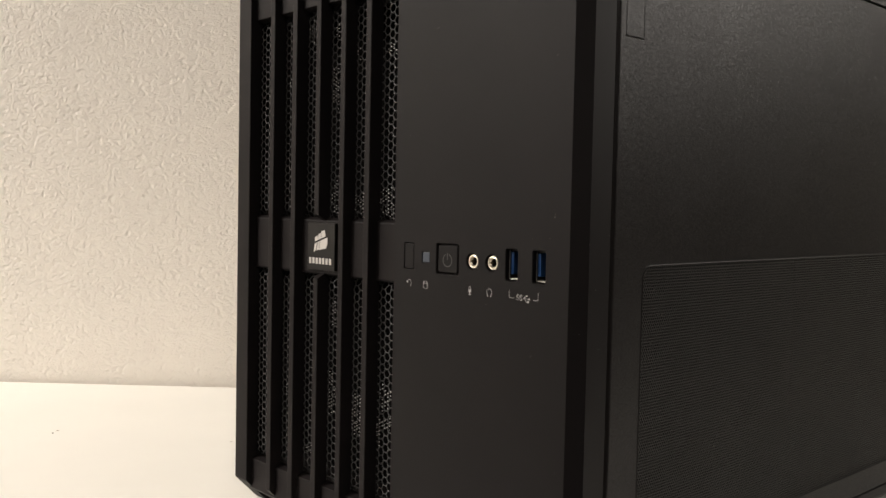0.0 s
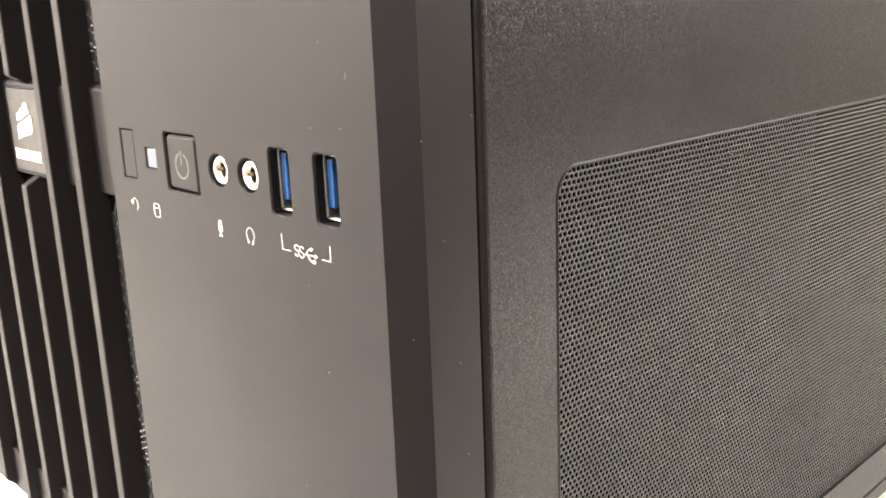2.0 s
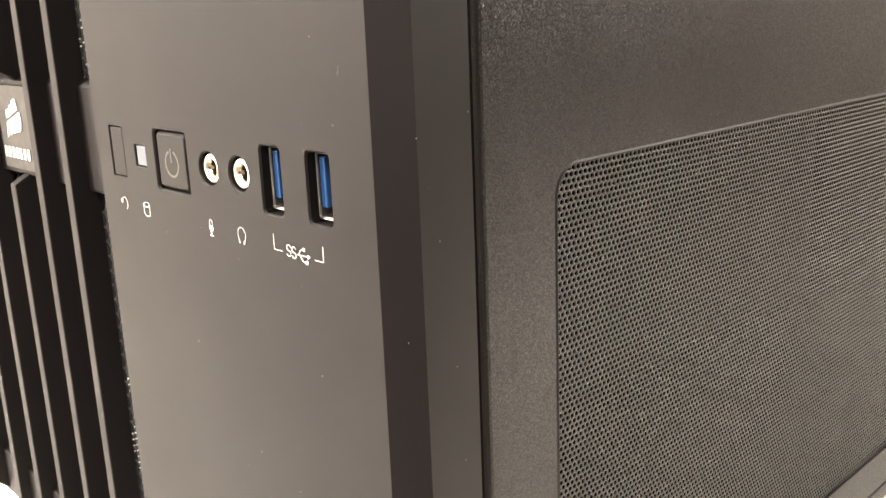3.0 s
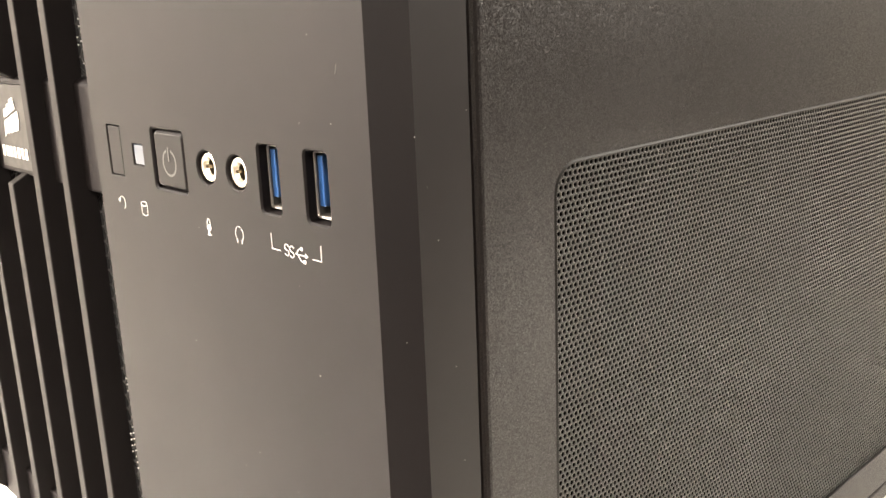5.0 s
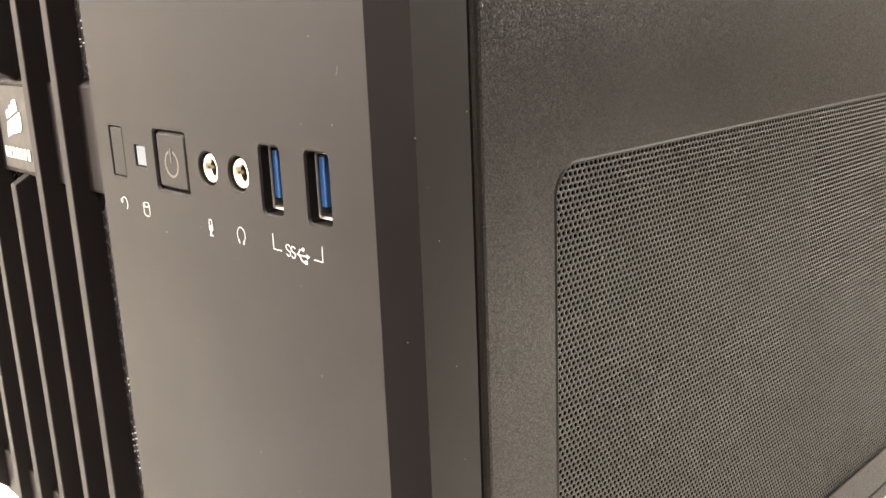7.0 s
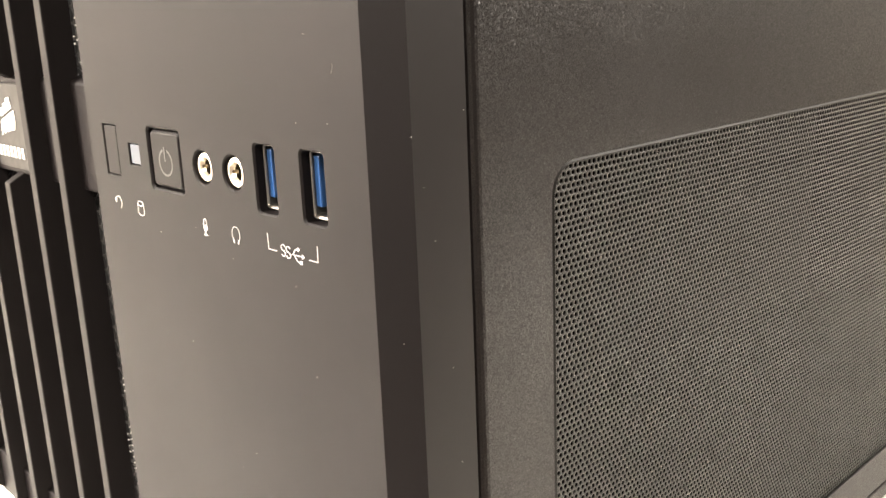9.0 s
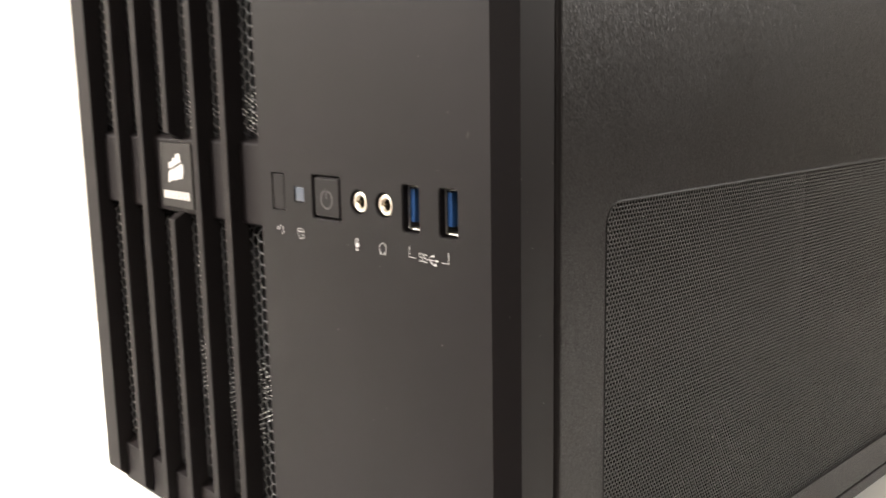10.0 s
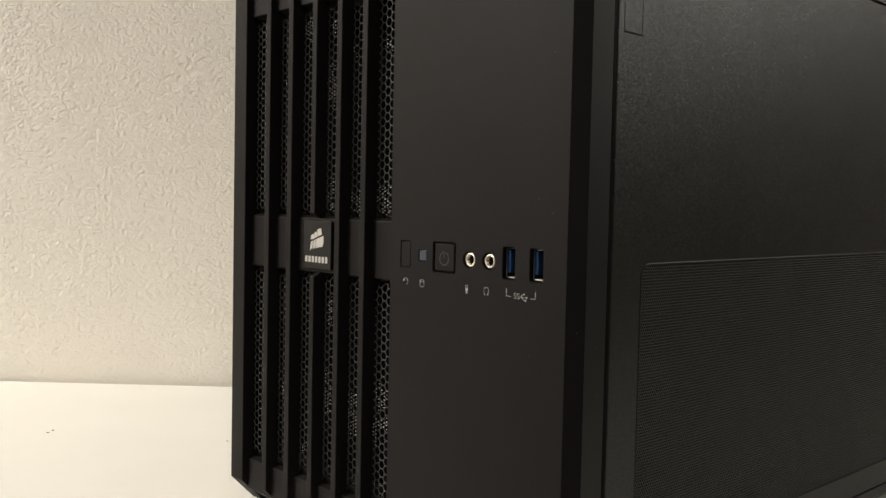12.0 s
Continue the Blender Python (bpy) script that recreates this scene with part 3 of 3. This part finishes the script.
# chassis: base, head, far side and back
XL, XR, XF = 0.0045, 0.3392, 0.3411
YB = 0.5050
part("base_frame", prism([(XL, 0.0700), (XR, 0.0700), (XR, 0.0518), (XF, 0.0518), (XF, Z0 - 0.0085), (XR - 0.011, BOT), (XL + 0.011, BOT), (XL, Z0 - 0.0085)], "y", 0.0230, YB), powder, case, bevel=0.0006)
part("head_frame", prism([(XL, 0.4065), (XR, 0.4065), (XR, 0.4232), (XF, 0.4232), (XF, Z1 + 0.0085), (XR - 0.011, TOP), (XL + 0.011, TOP), (XL, Z1 + 0.0085)], "y", 0.0230, YB), powder, case, bevel=0.0005)
part("left_panel", box(XL - 0.0015, XL, 0.0230, YB, 0.0530, 0.4230), powder, case, bevel=0.0005)
part("back_panel", box(XL, XR, YB - 0.001, YB, 0.0700, 0.4065), powder, case)
# inner parts in the same near-black, which stands for shaded depth
part("middle_wall", box(0.2000, 0.2015, 0.0230, YB - 0.001, 0.0700, 0.4065), depth_shade, case)
part("inner_tray", box(0.2020, 0.3380, 0.0450, YB - 0.002, 0.0702, 0.0709), depth_shade, case)
part("front_post", box(0.3250, XR, 0.0225, 0.0440, 0.0700, 0.4065), depth_shade, case)
for x in (0.04, 0.30):
    for y in (0.06, 0.46):
        part("foot", prism(circle(x, y, 0.012, 20), "z", FLOOR, BOT + 0.0003), rubber, case, "black rubber foot")

# side panel with its vent opening
VY0, VY1, VZ0, VZ1 = 0.0505, 0.4700, 0.0715, 0.2362
PX = 0.3412
panel_outline = round_rect(0.0246, YB - 0.004, 0.0532, 0.4213, 0.0006, 2)
LIP = 0.0011                        # width of the rolled edge round the vent
lip_rings = [[(PX + out, a, b) for a, b in round_rect(VY0 - g, VY1 + g, VZ0 - g, VZ1 + g, 0.0075 + g, 8)] for g, out in
             ((LIP, 0.0), (0.0008, 0.00006), (0.0005, 0.00018), (0.00028, 0.00022), (0.0001, 0.00012), (0.0, -0.0003), (0.0, -0.0018))]
vent_hole = round_rect(VY0 - LIP, VY1 + LIP, VZ0 - LIP, VZ1 + LIP, 0.0075 + LIP, 8)
bm, rim = pierced(panel_outline, [vent_hole], lambda a, b, d: (PX - d, a, b), 0.0018, (0.00002,))
bend = [rim]                        # the sheet turns inwards all round, in the widest curve at the front
for front, rest, sink in ((0.0008, 0.0002, 0.00012), (0.0016, 0.0004, 0.00050), (0.0022, 0.0006, 0.00115), (0.0025, 0.0006, 0.00200)):
    bend.append([bm.verts.new((PX - sink, a + (rest if a > 0.2 else -front), b + (rest * 1.6 if b > 0.2 else -rest * 0.7))) for a, b in panel_outline])
for r, s in zip(bend, bend[1:]):
    for i in range(len(r)):
        bm.faces.new((r[i], r[(i + 1) % len(r)], s[(i + 1) % len(r)], s[i]))
side_panel = part("side_panel", bm, powder, case, "black powder-coated steel side panel with a perforated vent")
part("vent_lip", loft(lip_rings, closed=False), rolled_edge, side_panel, smooth=True)
# shallow stamped tab in the panel's front corner
tab = bmesh.new()
stroke_w = 0.00035
for y, wide in ((0.0288, stroke_w), (0.0445, stroke_w * 0.6)):
    box(PX - 0.0002, PX + 0.00012, y - wide / 2, y + wide / 2, 0.3576, 0.4100, tab)
part("tab_groove", tab, inside, side_panel, "dark cut line of a stamped tab")
part("tab_edge", prism([(PX - 0.0002, 0.3570), (PX + 0.0005, 0.3574), (PX - 0.0002, 0.3583)], "y", 0.0288, 0.0445), rolled_edge, side_panel, "raised lower edge of a stamped tab")


def perforated_sheet(name, y0, y1, z0, z1, x, pitch, hole, thick, mat, parent, label):
    """Steel sheet of hexagonal cells in level rows, each with a round hole and its wall."""
    row = pitch * math.sqrt(3) / 2
    ny, nz = int((y1 - y0) / pitch), int((z1 - z0) / row)
    jj, ii = np.meshgrid(np.arange(nz + 1), np.arange(ny + 1), indexing="ij")
    cy = (y0 + (ii + 0.5 * (jj % 2)) * pitch).ravel()
    cz = (z1 - jj * row).ravel()
    a = np.pi / 6 + np.arange(12) * np.pi / 6
    outer = np.where(np.arange(12) % 2 == 0, pitch / math.sqrt(3), pitch / 2)
    shapes = [(outer, 0.0), (hole / 2, 0.0), (hole / 2, thick)]
    n = len(cy)
    V = np.empty((n, 36, 3))
    for s, (rad, d) in enumerate(shapes):
        V[:, s * 12:s * 12 + 12, 0] = x - d
        V[:, s * 12:s * 12 + 12, 1] = cy[:, None] + rad * np.cos(a)
        V[:, s * 12:s * 12 + 12, 2] = cz[:, None] + rad * np.sin(a)
    V[:, :, 2] -= FLOOR
    V *= K
    k = np.arange(12)
    l = (k + 1) % 12
    F = np.concatenate([np.stack([k, l, l + 12, k + 12], 1), np.stack([k + 12, l + 12, l + 24, k + 24], 1)])
    F = (F[None] + 36 * np.arange(n)[:, None, None]).reshape(-1, 4)
    me = bpy.data.meshes.new(name)
    me.vertices.add(n * 36)
    me.vertices.foreach_set("co", V.ravel())
    me.loops.add(F.size)
    me.loops.foreach_set("vertex_index", F.ravel().astype(np.int32))
    me.polygons.add(len(F))
    me.polygons.foreach_set("loop_start", np.arange(0, F.size, 4, dtype=np.int32))
    me.update(calc_edges=True)
    me.materials.append(mat)
    ob = new(name, me)
    ob.parent = parent
    return tagged(ob, label, kind="stuff")


perforated_sheet("vent_mesh", VY0 - 0.001, 0.4300, VZ0 - 0.001, VZ1 + 0.0008, PX - 0.0011, 0.00192, 0.00124, 0.00014, perforated, side_panel, "finely perforated black steel vent")

# ---- dust and crumbs ----
rng = random.Random(7)


def speck(bm, place, sizes):
    m = Matrix.Translation(place) @ Euler((rng.uniform(0, 3), rng.uniform(0, 3), rng.uniform(0, 3))).to_matrix().to_4x4() @ Matrix.Diagonal((*sizes, 1))
    bmesh.ops.create_icosphere(bm, subdivisions=1, radius=1.0, matrix=m)


def hair(bm, start, turn, length, curl, at, width=0.00007):
    """A curled fibre of lint; at(a, b, d) maps the surface to space."""
    pts, (a, b), n = [], start, 7
    for k in range(n + 1):
        pts.append((a, b))
        turn += curl / n
        a, b = a + length / n * math.cos(turn), b + length / n * math.sin(turn)
    rings = []
    for k, (a, b) in enumerate(pts):
        (p, q), (u, v) = pts[max(k - 1, 0)], pts[min(k + 1, n)]
        d = math.hypot(u - p, v - q)
        sa, sb = -(v - q) / d * width, (u - p) / d * width
        rings.append([at(a + sa, b + sb, 0.00005), at(a, b, 0.00005 + width), at(a - sa, b - sb, 0.00005)])
    loft(rings, bm)


def on_vent(a, b, d):
    return (PX - 0.0010 + d, a, b)


bm = bmesh.new()
spots = [(0.1021, 0.2282, 0.0005), (0.1303, 0.1252, 0.0005), (0.0705, 0.2087, 0.0005), (0.1220, 0.1615, 0.0004), (0.0933, 0.1954, 0.0003),
         (0.1034, 0.2009, 0.0003), (0.1389, 0.2287, 0.0003), (0.1973, 0.2206, 0.0004), (0.1700, 0.1380, 0.0004), (0.1750, 0.2080, 0.0003)]
spots += [(rng.uniform(0.055, 0.30), rng.uniform(0.078, 0.230), rng.uniform(0.00012, 0.00026)) for _ in range(60)]
for y, z, r in spots:
    speck(bm, on_vent(y, z, 0.0001), (r * 0.6, r * rng.uniform(0.7, 1.4), r * 0.7))
tagged(part("vent_dust", bm, dust_white, side_panel, "pale dust specks on the vent"), kind="stuff")
bm = bmesh.new()
for y, z in ((0.079, 0.2316), (0.0633, 0.2233), (0.0645, 0.2200), (0.0869, 0.2304), (0.0883, 0.2262), (0.0641, 0.2285), (0.0735, 0.2290), (0.0800, 0.2040), (0.0980, 0.2330), (0.1180, 0.2250), (0.0930, 0.1800), (0.0610, 0.1930)):
    for k in range(rng.choice((1, 1, 2))):
        hair(bm, (y, z + 0.0004 * k), rng.uniform(0, 6.3), rng.uniform(0.0010, 0.0026), rng.uniform(-2.4, 2.4), on_vent, 0.00005)
tagged(part("vent_lint", bm, dust_white, side_panel, "fine curled lint fibres on the vent"), kind="stuff")
bm = bmesh.new()
for x, z, r in ((0.3112, 0.2707, 0.00022), (0.3057, 0.2506, 0.00013), (0.3178, 0.2511, 0.00020), (0.3064, 0.1876, 0.00020), (0.2741, 0.1558, 0.00020), (0.3004, 0.2099, 0.00016), (0.2920, 0.1500, 0.00018)):
    speck(bm, (x, -0.00005, z), (r, r * 0.5, r * rng.uniform(0.7, 1.2)))
for x, y, z, r in ((0.3393, 0.0056, 0.2490, 0.00020), (0.3360, 0.0034, 0.2025, 0.00016), (0.3402, 0.0144, 0.1945, 0.00018), (0.3398, 0.0108, 0.2254, 0.00022), (0.3396, 0.0083, 0.2378, 0.00012), (0.3406, 0.0201, 0.2533, 0.00020), (0.3403, 0.0160, 0.1700, 0.00016)):
    speck(bm, (x, y, z), (r, r, r))
for _ in range(12):
    x, z, r = rng.uniform(0.20, 0.329), rng.uniform(0.09, 0.40), rng.uniform(0.00007, 0.00014)
    speck(bm, (x, -0.00004, z), (r * rng.uniform(1, 2), r * 0.4, r))
hair(bm, (0.3204, 0.2622), 1.0, 0.0022, 0.5, lambda a, b, d: (a, -d, b), 0.00006)
tagged(part("panel_dust", bm, dust_white, front_plate, "pale dust specks on the front panel"), kind="stuff")
CRUMBS = ((-0.1232, 0.0697), (-0.2302, -0.0244), (-0.2349, -0.0188))
SIZES = ((0.0007, 0.0005), (0.0011, 0.0004), (0.0012, 0.0003))
for k, (x, y) in enumerate(CRUMBS):
    bm = bmesh.new()
    bmesh.ops.create_icosphere(bm, subdivisions=2, radius=1.0)
    for v in bm.verts:
        v.co *= 1 + 0.25 * noise.noise(v.co * 2 + Vector((k, 0, 0)))
        v.co = Vector((v.co.x * SIZES[k][0], v.co.y * SIZES[k][1], v.co.z * 0.0003 + 0.00025))
    c = part("crumb", bm, crumb_pale if k == 2 else crumb_dark, drawn=False, smooth=True)
    c.matrix_world = pose(x, y, 0, 0, 0, 40 * k)
    tagged(c, "thin pale crumb lying on the white table" if k == 2 else "small dark crumb lying on the white table", "crumb", "crumbs on the table")
